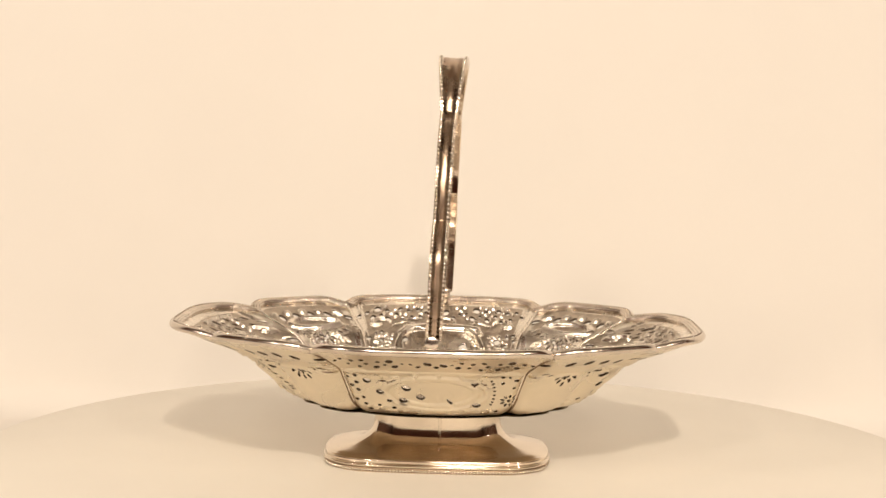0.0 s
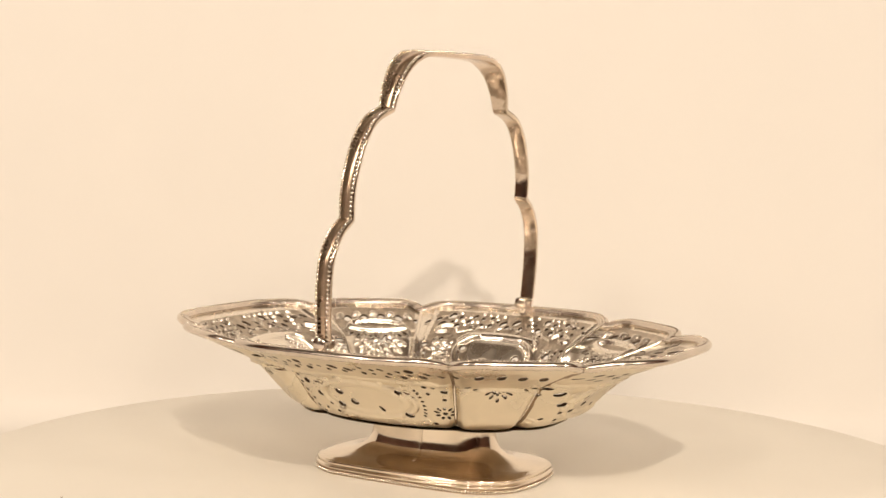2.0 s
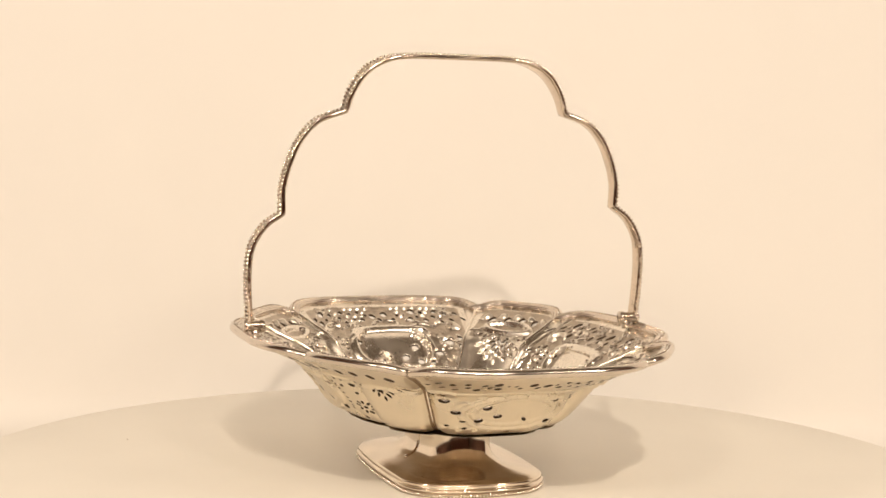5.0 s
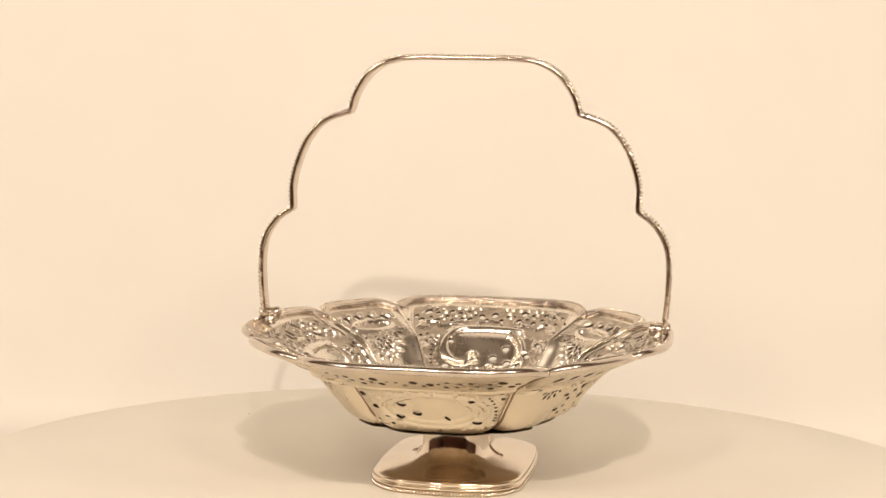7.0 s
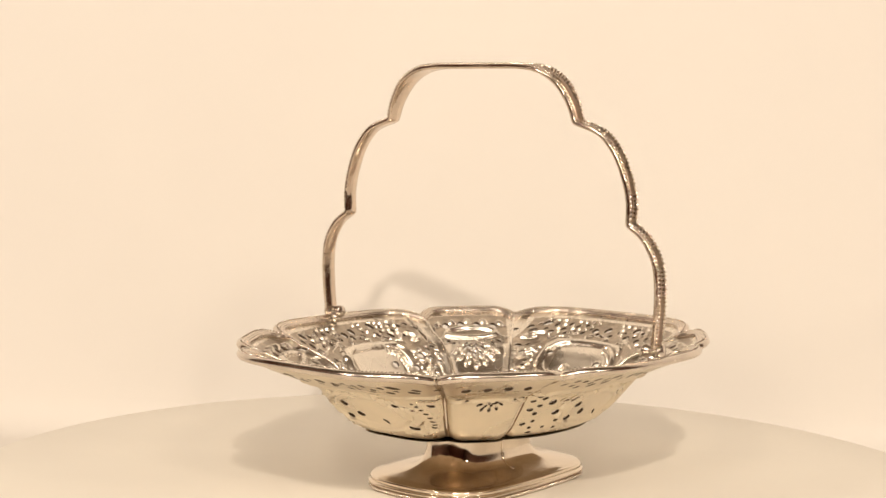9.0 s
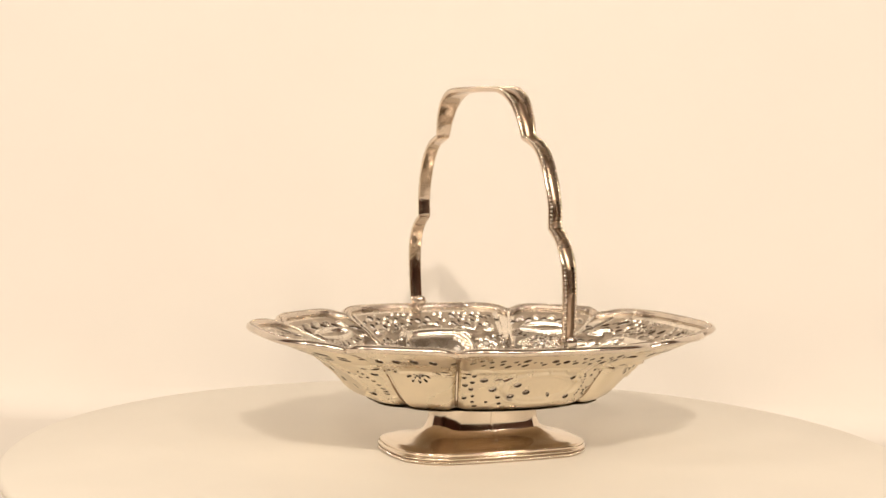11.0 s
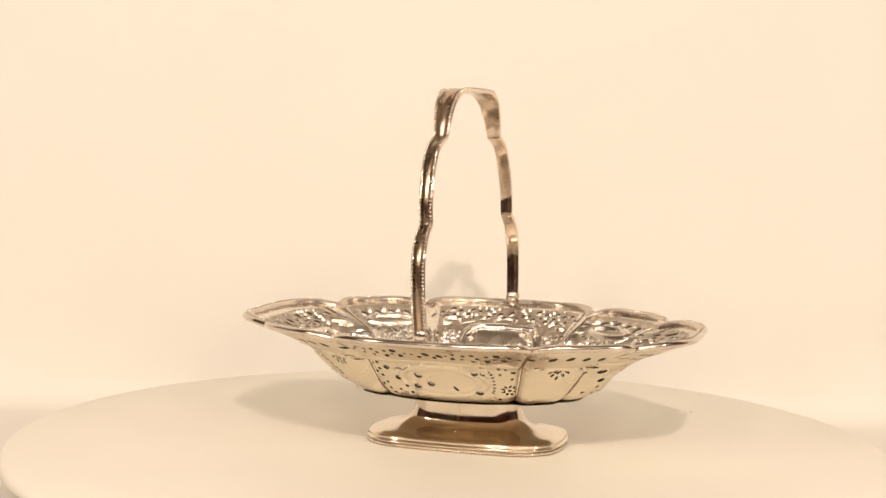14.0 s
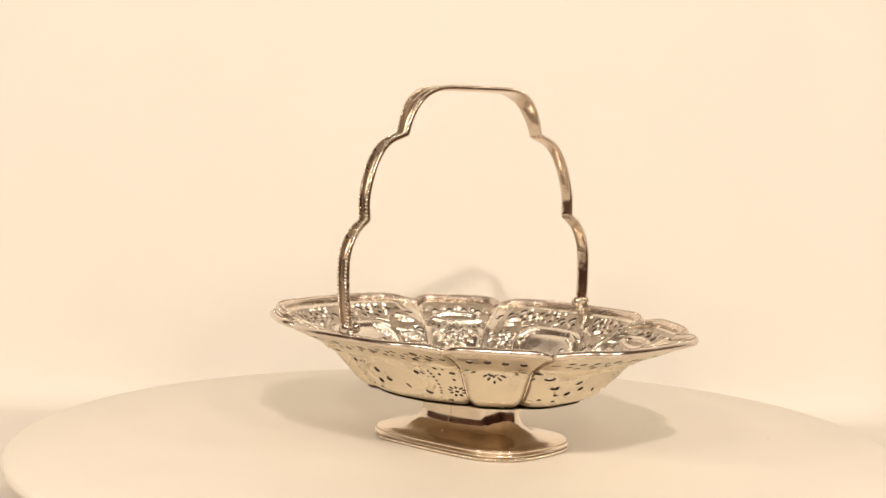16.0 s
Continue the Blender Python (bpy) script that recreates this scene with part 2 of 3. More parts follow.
def quad_mesh(name, verts, faces):
    me = bpy.data.meshes.new(name)
    me.vertices.add(len(verts))
    me.vertices.foreach_set("co", np.ascontiguousarray(verts, np.float32).ravel())
    me.loops.add(4 * len(faces))
    me.loops.foreach_set("vertex_index", np.ascontiguousarray(faces, np.int32).ravel())
    me.polygons.add(len(faces))
    me.polygons.foreach_set("loop_start", np.arange(0, 4 * len(faces), 4, dtype=np.int32))
    me.polygons.foreach_set("use_smooth", np.ones(len(faces), bool))
    me.update(calc_edges=True)
    return me


class Chasing:
    """Relief and piercings of one panel, on a sheet measured in millimetres: x across from its middle line, y inwards from the rim."""

    def __init__(self, x, y):
        self.x, self.y, self.h, self.holes = x, y, np.zeros_like(x), []
        self.back = np.zeros_like(x)                # relief of the outer face

    def near(self, cx, cy, r):
        return np.nonzero((np.abs(self.x - cx) < r) & (np.abs(self.y - cy) < r))

    def dome(self, cx, cy, r, h, squash=1.0, turn=0.0):
        k = self.near(cx, cy, r * max(1.0, squash) * 1.05)
        dx, dy = self.x[k] - cx, self.y[k] - cy
        c, s = math.cos(turn), math.sin(turn)
        d = np.clip(1 - (((dx * c + dy * s) / squash) ** 2 + (dy * c - dx * s) ** 2) / r ** 2, 0, 1)
        self.h[k] = np.maximum(self.h[k], h * d ** 0.85)

    def ridge(self, pts, width, h, taper=True, flat=1.0, outer=False):
        pts, field = np.asarray(pts, float), self.back if outer else self.h
        for i in range(len(pts) - 1):
            f = i / (len(pts) - 1)
            w = width * (1 - 0.55 * abs(2 * f - 1) ** 2 if taper else 1)
            (ax, ay), (bx, by) = pts[i], pts[i + 1]
            L = math.hypot(bx - ax, by - ay) + 1e-9
            k = self.near((ax + bx) / 2, (ay + by) / 2, L / 2 + w)
            dx, dy = self.x[k] - ax, self.y[k] - ay
            t = np.clip((dx * (bx - ax) + dy * (by - ay)) / L ** 2, 0, 1)
            d = np.hypot(dx - t * (bx - ax), dy - t * (by - ay)) / w
            field[k] = np.maximum(field[k], h * np.clip(1 - d ** 2, 0, 1) ** (0.85 * flat))

    def hole(self, cx, cy, r, squash=1.0, turn=0.0):
        self.holes.append((cx, cy, r * 1.08, squash, turn))

    def field(self, hole, dx, dy):
        _, _, r, q, turn = hole
        c, s = math.cos(turn), math.sin(turn)
        return np.hypot((dx * c + dy * s) / q, dy * c - dx * s) - r

    def stipple(self, rng, inside, step, r, h):
        for x in np.arange(self.x.min(), self.x.max(), step):
            for y in np.arange(self.y.min(), self.y.max(), step):
                px, py = x + rng.uniform(-.4, .4) * step, y + rng.uniform(-.4, .4) * step
                if inside(px, py):
                    k = rng.uniform(0.7, 1.3)
                    self.dome(px, py, r * k, h * k, rng.uniform(1, 2.0), rng.uniform(0, 3))



def spiral(cx, cy, r0, r1, a0, a1, n=26, sx=1.0, sy=1.0):
    a, r = np.linspace(a0, a1, n), np.linspace(r0, r1, n)
    return np.stack([cx + sx * r * np.cos(a), cy + sy * r * np.sin(a)], -1)


def leaf(ch, cx, cy, size, turn, n=5):
    """A spray of lobed leaflets round a stalk."""
    for k in range(n):
        a = turn + (k - (n - 1) / 2) * 0.52
        ch.dome(cx + size * 0.62 * math.cos(a), cy + size * 0.62 * math.sin(a), size * 0.17, 1.1, 2.6, a)


def arc(cx, cy, rx, ry, a0, a1, n=30):
    a = np.linspace(a0, a1, n)
    return np.stack([cx + rx * np.cos(a), cy + ry * np.sin(a)], -1)


def flower(ch, cx, cy, r, petals=5, turn=0.0):
    ch.dome(cx, cy, r * 0.42, 1.9)
    for k in range(petals):
        a = turn + k * 2 * math.pi / petals
        ch.dome(cx + r * 0.72 * math.cos(a), cy + r * 0.72 * math.sin(a), r * 0.40, 1.5, 1.25, a)


def chase_large(ch, rng, W, D, mirror):
    """Grapes along the sloping border, a scrolled cartouche below, flowers at its sides; W half width at the rim, D depth of the wall's foot."""
    m = -1 if mirror else 1
    for side in (-1, 1):
        ch.ridge([(side * W * 0.86, 0.09 * D), (side * W * 0.78, 0.40 * D), (side * W * 0.64, 0.95 * D)], 1.2, 1.1, False)
        # grapes, each one apart from the next, and leaves between
        for j in range(4):
            for i in range(8 - j):
                if rng.random() < 0.86:
                    ch.dome(side * (0.14 * W + (i + 0.5 * j) * 5.0 + rng.uniform(-.6, .6)), (0.145 + 0.058 * j) * D + rng.uniform(-.5, .5), rng.uniform(1.65, 2.15), 2.1)
        leaf(ch, side * 0.70 * W, 0.15 * D, 7.5, 2.4 if side > 0 else 0.7)
        leaf(ch, side * 0.30 * W, 0.36 * D, 6.5, 0.9 if side > 0 else 2.2)
        # C scroll beside the border
        ch.ridge(spiral(side * 0.63 * W, 0.40 * D, 7.4, 2.6, 3.2, 8.4, sx=side, sy=0.8), 1.9, 2.4)
        ch.ridge([(side * 0.50 * W, 0.43 * D), (side * 0.40 * W, 0.39 * D), (side * 0.28 * W, 0.33 * D)], 1.3, 1.5)
        # flowers and buds between cartouche and edge
        flower(ch, side * 0.57 * W, 0.60 * D, 5.4, 6, 0.3)
        flower(ch, side * 0.47 * W, 0.86 * D, 4.8, 5, 0.9)
        flower(ch, side * 0.58 * W, 0.76 * D, 3.8, 5, 0.1)
        for k in range(9):
            ch.dome(side * (0.66 - 0.012 * k) * W + rng.uniform(-1, 1), (0.52 + 0.045 * k) * D, 1.35, 1.4, 1.5, rng.uniform(0, 3))
            ch.dome(side * (0.49 + 0.012 * (k % 3)) * W, (0.55 + 0.04 * k) * D, 1.1, 1.1, 1.6, rng.uniform(0, 3))
    # crest and swelling brow of the cartouche
    ch.ridge(arc(0, 0.375 * D, 8.5, 4.6, 0, 6.2832, 40), 1.3, 1.5, False)
    ch.ridge([(-0.40 * W, 0.53 * D), (-0.36 * W, 0.475 * D), (-0.2 * W, 0.455 * D), (0, 0.445 * D), (0.2 * W, 0.455 * D), (0.36 * W, 0.475 * D), (0.41 * W, 0.53 * D)], 4.2, 2.7)
    # roped scroll on one side, a broad plain one on the other
    ch.ridge(arc(-0.14 * m * W, 0.68 * D, 0.27 * m * W, 0.205 * D, 4.3, 1.5), 2.6, 2.5)
    for px, py in arc(-0.14 * m * W, 0.68 * D, 0.205 * m * W, 0.155 * D, 4.3, 1.6, 15):
        ch.dome(px, py, 1.3, 1.7, 1.5, 0.7)
    ch.ridge(spiral(-0.06 * m * W, 0.855 * D, 5.6, 1.6, 1.2, 7.0, sx=m), 1.6, 2.2)
    ch.ridge(arc(0.21 * m * W, 0.64 * D, 0.21 * m * W, 0.165 * D, -1.5, 1.9), 3.6, 3.0)
    ch.ridge(spiral(0.13 * m * W, 0.745 * D, 5.8, 1.8, 1.0, 6.8, sx=m), 2.0, 2.6)
    # fruit and leaves under it
    for k in range(9):
        ch.dome(m * (0.10 + 0.035 * k) * W + rng.uniform(-1, 1), (0.86 + 0.035 * (k % 3)) * D, 2.1, 2.0)
    for k in range(8):
        leaf(ch, (-0.42 + 0.12 * k) * W, 0.955 * D, 5.0, -1.1 if k % 2 else -2.0, 4)
    ch.plain = lambda x, y: (np.abs(x) < 0.30 * W) & (np.abs(y - 0.62 * D) < 0.17 * D)
    ch.ground = lambda x, y: (y > 0.10 * D) & (y < 0.96 * D) & (np.abs(x) < W * (0.84 - 0.22 * y / D)) & ~ch.plain(x, y)
    ch.stipple(rng, ch.ground, 3.6, 1.2, 0.35)
    # outer face: a moulding under the border and the rings of the cartouche
    ch.ridge([(-0.86 * W, 0.49 * D), (-0.45 * W, 0.455 * D), (0, 0.44 * D), (0.45 * W, 0.455 * D), (0.86 * W, 0.49 * D)], 1.8, 0.8, False, outer=True)
    for k, hh in ((1.0, 1.7), (0.80, 1.0)):
        ch.ridge(spiral(m * 0.03 * W, 0.70 * D, 0.44 * W * k, 0.44 * W * k, 0, 6.2832, 60, sy=0.40 * D / W), 2.2, hh, False, outer=True)
    for k in range(7):
        a = math.pi + 0.35 + k * 0.4
        ch.ridge(spiral(m * 0.03 * W + 0.48 * W * math.cos(a), 0.69 * D + 0.19 * D * math.sin(a), 3.4, 1.4, a, a + 4, 12), 1.2, 1.4, outer=True)
    for k in range(9):
        ch.ridge(spiral((-0.5 + 0.125 * k) * W, 0.90 * D, 3.4, 1.2, 3.4, 7.6, 12, sx=m), 1.1, 0.7, outer=True)
    for side in (-1, 1):
        ch.ridge(spiral(side * 0.66 * W, 0.47 * D, 8.0, 2.4, 3.3, 7.4, 20, sx=side, sy=0.6), 1.2, 1.3, outer=True)
    # piercings in the border
    for cx in (-0.50, 0.50):
        for j, (ox, oy, r) in enumerate(((-9.5, -2.5, 1.0), (-6, -1.5, 1.1), (-7.2, 2.2, .9), (-2.6, -2.6, 1.2), (-1.4, 1.0, 1.1), (-3.6, 4.0, 1.0), (1.8, 3.6, 1.4), (2.4, -1.6, 1.1), (6.0, -2.6, 1.8), (7.6, 2.6, 1.5), (4.6, 1.2, .9))):
            ch.hole(m * (cx * W + ox * 1.75), 0.25 * D + oy * 2.0, r * 1.15, 1.65, 1.57 + rng.uniform(-.3, .3))
    for cx, cy, r in ((-0.24, .24, .8), (-0.17, .25, .9), (-.03, .23, 2.0), (.10, .26, 1.9), (.17, .24, .9), (.04, .31, 1.3), (.22, .31, 1.4), (-.11, .31, 1.2), (.76, .24, 1.3), (.84, .27, 1.2), (-.80, .25, 1.0)):
        ch.hole(m * cx * W, cy * D, r * 1.05, 1.65, 1.57 + rng.uniform(-.3, .3))
    # piercings in the wall
    for cx, cy, r in ((-.56, .60, 1.9), (-.45, .71, 1.9), (-.37, .80, 1.3), (-.22, .66, 2.1), (-.10, .75, 2.1), (-.25, .79, 2.0), (.36, .60, 1.6), (.38, .83, 2.0), (-.33, .88, 1.1), (-.46, .86, .9)):
        ch.hole(m * cx * W, cy * D, r, 1.15, 0.3)
    ch.hole(m * .15 * W, .79 * D, 1.0, 2.4, 1.0)
    for k in range(8):                               # a curve of pricked dots
        a = -1.0 + k * 0.29
        ch.hole(m * (0.50 * W + 4.2 * math.cos(a) - 2), 0.70 * D + 0.15 * D * math.sin(a), 0.62, 1.4, a)
    for k in range(9):                               # pierced flower
        a = k * 2 * math.pi / 9
        ch.hole(m * (0.66 * W + 4.0 * math.cos(a)), 0.80 * D + 4.0 * math.sin(a), 0.70, 1.9, a if m > 0 else math.pi - a)
    ch.hole(m * 0.66 * W, 0.80 * D, 1.1)
    for cx, cy in ((.66, .53), (.72, .58), (.60, .60), (.70, .66), (.60, .52), (-.72, .52), (-.66, .55), (-.73, .58), (-.65, .63), (-.70, .67), (-.64, .71), (-.60, .79), (-.66, .82), (-.58, .86), (-.54, .92), (.55, .92)):
        ch.hole(m * cx * W, cy * D, 0.95 + rng.uniform(-.2, .3), 1.3, rng.uniform(0, 3))


def chase_small(ch, rng, W, D):
    """Buds under the rim, an arched scroll and a leaf spray; the rest is plain."""
    for k in range(5):
        x = (k - 2) * 0.33 * W
        y = 0.17 * D + 0.012 * D * abs(k - 2)
        ch.dome(x, y, 3.4, 2.6)
        for a in (0.6, 1.57, 2.5):
            ch.dome(x + 3.0 * math.cos(a), y + 3.0 * math.sin(a), 1.0, 1.2, 1.8, a)
        ch.hole(x + 0.14 * W, y + 4.0, 2.2 if k < 4 else 1.6, 1.6, 1.57)
    # an oval boss with a broad raised edge
    ch.ridge(arc(0, 0.355 * D, 0.52 * W, 0.075 * D, 0, 6.2832, 60), 2.7, 2.8, False)
    for k in range(-3, 4):
        leaf(ch, 0.17 * W * k, 0.45 * D, 6.5 - 0.7 * abs(k), math.pi / 2 + 0.35 * k * -1, 4)
    for k in range(-3, 4):
        a = math.pi / 2 - k * 0.33
        L = 0.27 * D - 1.4 * abs(k)
        for q in (0.45, 0.72, 1.0):
            ch.dome(L * q * math.cos(a), 0.46 * D + L * q * math.sin(a), 1.7, 1.7, 1.9, a)
            ch.dome(L * q * math.cos(a + 0.11) * 0.92, 0.46 * D + L * q * math.sin(a + 0.11) * 0.92, 1.1, 1.3, 1.9, a + 0.5)
        if abs(k) < 3:
            reach = 13.5 - 1.5 * abs(k) + rng.uniform(-.8, .8)
            ch.hole(reach * math.cos(a), 0.46 * D + reach * math.sin(a), 0.85, 2.2, a)
            ch.hole(0.55 * reach * math.cos(a - 0.25), 0.46 * D + 0.55 * reach * math.sin(a - 0.25), 0.7, 2.0, a - 0.5)
            ch.hole(0.75 * reach * math.cos(a + 0.25), 0.46 * D + 0.75 * reach * math.sin(a + 0.25), 0.7, 1.8, a + 0.5)
    ch.ridge(spiral(0, 0.58 * D, 0.72 * W, 0.72 * W, math.pi + 0.5, 2 * math.pi - 0.5, 30, sy=0.30), 2.0, 1.6, outer=True)
    ch.ridge(spiral(-0.72 * W, 0.45 * D, 3.2, 1.2, 0, 5, 16), 0.9, 0.8, outer=True)
    ch.ridge(spiral(0.72 * W, 0.45 * D, 3.2, 1.2, 3.1, -2, 16), 0.9, 0.8, outer=True)
    ch.ground = lambda x, y: (y > 0.08 * D) & (y < 0.50 * D) & (np.abs(x) < W * (0.86 - 0.35 * y / D))
    ch.stipple(rng, lambda x, y: ch.ground(x, y) and y > 0.24 * D and abs(x) < 0.6 * W, 3.2, 1.1, 0.35)
    for side in (-1, 1):
        leaf(ch, side * 0.66 * W, 0.36 * D, 5.5, 1.57 + side * 0.5)
        ch.hole(side * 0.52 * W, 0.47 * D, 1.0, 1.8, side * 0.6)
        ch.hole(side * 0.40 * W, 0.50 * D, 0.8, 1.8, side * 0.9)


def decor(kind, mirror, s, v):
    """Relief heights in metres, the nudged s and v that round the piercings, and the pierced points."""
    vl = np.linspace(0, 0.9, 200)
    mid = panel_points(kind, np.full(200, 0.5), vl)
    run = np.concatenate([[0], np.cumsum(np.linalg.norm(np.diff(mid, axis=0), axis=1))]) * 1000
    ends = np.linalg.norm(panel_points(kind, np.zeros(200), vl) - panel_points(kind, np.ones(200), vl), axis=1) * 1000
    wide, y = np.interp(v, vl, ends), np.interp(v, vl, run)
    x = (s - 0.5) * wide
    slope = np.interp(v, vl, np.gradient(run, vl))
    D, W = float(np.interp(0.8, vl, run)), ends[0] / 2
    ch = Chasing(x, y)
    rng = random.Random({"end": 3, "side": 5, "small": 8}[kind] + 20 * mirror)
    if kind == "small":
        chase_small(ch, rng, W, D)
    else:
        chase_large(ch, rng, W, D, mirror)
    grain = np.array([noise.noise((a * 0.55, b * 0.55, 3.0 + mirror)) for a, b in zip(x.ravel(), y.ravel())]).reshape(x.shape)
    ground = ch.ground(x, y) & (ch.h < 0.55)
    ch.h += 0.10 * grain * (ch.h > 0.02)
    hole = np.zeros(x.shape, bool)
    cell = 0.5 * (wide / s.shape[1] + slope * 0.9 / s.shape[0])
    sx, sy = np.zeros_like(x), np.zeros_like(x)
    for h in ch.holes:
        k = ch.near(h[0], h[1], h[2] * h[3] * 1.1 + 1.2)
        dx, dy = x[k] - h[0], y[k] - h[1]
        f = ch.field(h, dx, dy)
        e = 1e-3
        gx, gy = (ch.field(h, dx + e, dy) - f) / e, (ch.field(h, dx, dy + e) - f) / e
        g2 = gx ** 2 + gy ** 2 + 1e-9
        on = np.abs(f) / np.sqrt(g2) < 0.62 * cell[k]
        sx[k] = np.where(on, -f * gx / g2, sx[k])
        sy[k] = np.where(on, -f * gy / g2, sy[k])
        hole[k] |= (f < 0) | on
        ch.h[k] = np.maximum(ch.h[k] * np.clip(f / 0.8, 0.25, 1), 0.45 * np.clip(1 - f / 1.0, 0, 1))
        ch.back[k] *= np.clip(f / 1.2, 0, 1)
    s2 = np.clip(s + sx / wide, 0, 1)
    v2 = v + sy / slope
    fade = np.clip(np.minimum(s, 1 - s) * wide / 2.0, 0, 1) * np.clip((y - 1.5) / 2.0, 0, 1) * np.clip((0.88 - v) / 0.05, 0, 1)
    return ch.h * 0.001 * fade, ch.back * 0.001 * fade, s2, v2, hole, ground


def bowl_panel(kind, mirror, nu, nv):
    v, s = np.meshgrid(np.linspace(0.0, 0.9, nv), np.linspace(0, 1, nu), indexing="ij")
    h, back, s2, v2, hole, ground = decor(kind, mirror, s, v)
    P = panel_points(kind, s2.ravel(), v2.ravel()).reshape(nv, nu, 3)
    Q = panel_points(kind, s.ravel(), v.ravel()).reshape(nv, nu, 3)
    n = np.cross(np.gradient(Q, axis=1), np.gradient(Q, axis=0))
    n /= np.linalg.norm(n, axis=2)[..., None] + 1e-12
    n *= np.sign(n[nv // 2, nu // 2, 2])                 # towards the inside and up
    edge = np.minimum(s, 1 - s) * np.linalg.norm(Q[:, -1] - Q[:, 0], axis=1)[:, None]
    P = P + n * (0.0017 * np.exp(-(edge / 0.0025) ** 2) * np.clip((v - 0.04) / 0.1, 0, 1))[..., None]
    inn = P + n * h[..., None]
    out = P + n * (0.05 * h - back - 0.0012)[..., None]
    keep = ~(hole[:-1, :-1] & hole[1:, :-1] & hole[:-1, 1:] & hole[1:, 1:]).ravel()
    f = grid_faces(nu, nv)[keep]
    k = nu * nv
    verts = np.concatenate([inn.reshape(-1, 3), out.reshape(-1, 3)])
    e = np.concatenate([f[:, [0, 1]], f[:, [1, 2]], f[:, [2, 3]], f[:, [3, 0]]])
    key = np.sort(e, 1)
    _, idx, cnt = np.unique(key[:, 0].astype(np.int64) * k + key[:, 1], return_index=True, return_counts=True)
    b = e[idx[cnt == 1]]
    walls = np.stack([b[:, 1], b[:, 0], b[:, 0] + k, b[:, 1] + k], -1)
    faces = np.concatenate([f, f[:, ::-1] + k, walls])
    used = np.unique(faces)
    remap = np.full(2 * k, -1)
    remap[used] = np.arange(len(used))
    faces = remap[faces]
    verts = verts[used]
    if mirror:
        verts = verts * np.array([-1, 1, 1])
    else:
        faces = faces[:, ::-1]
    me = quad_mesh("panel", verts, faces)
    worn = ground[:-1, :-1].ravel()[keep]
    slot = np.zeros(len(faces), np.int32)
    slot[:len(f)] = worn
    # hole walls take the near-black colour that darkens the piercings
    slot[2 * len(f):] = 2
    seam = ((edge < 0.0008 + 0.0006 * np.clip((0.3 - v) / 0.2, 0, 1)) & (v > 0.05))[:-1, :-1].ravel()[keep]
    slot[len(f):2 * len(f)] = 3 + seam
    me.polygons.foreach_set("material_index", slot)
    return me


LABELS = {"end": "large pierced end panel with embossed flowers", "side": "large pierced side panel with embossed cartouche",
          "small": "plain tapering panel with embossed scroll and leaf"}


def bowl():
    for kind, mirror, nu, nv in (("end", False, 300, 200), ("side", False, 290, 175), ("small", False, 150, 180), ("small", True, 150, 180)):
        me = bowl_panel(kind, mirror, nu, nv)
        me.materials.append(SILVER_IN)
        me.materials.append(PATINA)
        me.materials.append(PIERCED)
        me.materials.append(SILVER_OUT)
        me.materials.append(TARNISH_SHADE)
        for turn in (0, 180):
            ob = tagged(new("panel", me), label=LABELS[kind])
            ob.parent = basket
            ob.matrix_local = pose(*SHIFT, 0, 0, turn)
    # the floor of the bowl
    path = outline(0.88, 16)
    n = len(path)
    rings = [path * np.array([k, k, 1]) for k in (1.0, 0.8, 0.5, 0.2)]
    v = np.concatenate(rings + [path[:1] * 0 + np.array([[0, 0, 0.0374]])])
    f = grid_faces(n, 4, True).tolist() + [(3 * n + i, 3 * n + (i + 1) % n, 4 * n) for i in range(n)]
    # an added plate, coloured dark for the unlit underside that the foot mirrors
    under = outline(0.79, 16) * np.array([0.985, 0.985, 0]) + np.array([0, 0, 0.0366])
    v2 = np.concatenate([under, under * np.array([0.6, 0.6, 1]), under * np.array([0.2, 0.2, 1])])
    part("underside", mesh_of("underside", v2, grid_faces(len(under), 3, True)), UNDER, basket, "dull brown plate holding the shade under the bowl").location = SHIFT
    part("floor_plate", mesh_of("floor_plate", v, f), SILVER, basket, "plain polished floor of the bowl").location = SHIFT


def ribs():
    """Raised ridges that part the panels."""
    vv = np.linspace(0.04, 0.9, 36)
    for kind_s in (0.0, 1.0):
        pts = panel_points("small", np.full(36, kind_s), vv)
        for mx in (1, -1):
            for my in (1, -1):
                p = pts * np.array([mx, my, 1]) + np.array([0, 0, 0.0019])
                v, f = tube(p, 0.0010, 8)
                part("rib", mesh_of("rib", v, f), SILVER, basket).location = SHIFT


def tube(p, r, seg=8, caps=True):
    p = np.asarray(p, float)
    t = np.gradient(p, axis=0)
    t /= np.linalg.norm(t, axis=1)[:, None] + 1e-12
    ref = np.array([0, 0, 1.0]) if abs(t[:, 2]).mean() < 0.8 else np.array([1.0, 0, 0])
    a = np.cross(t, ref)
    a /= np.linalg.norm(a, axis=1)[:, None] + 1e-12
    b = np.cross(t, a)
    rr = np.broadcast_to(r, (len(p),))
    th = np.linspace(0, 2 * math.pi, seg, endpoint=False)
    v = p[:, None] + rr[:, None, None] * (np.cos(th)[None, :, None] * a[:, None] + np.sin(th)[None, :, None] * b[:, None])
    f = grid_faces(seg, len(p), True).tolist()
    if caps:
        f += [list(range(seg))[::-1], [(len(p) - 1) * seg + i for i in range(seg)]]
    return v.reshape(-1, 3), f


# ---- the foot ----
FOOT_A, FOOT_B = (0.0450, 0.0440), (0.0680, 0.0255)


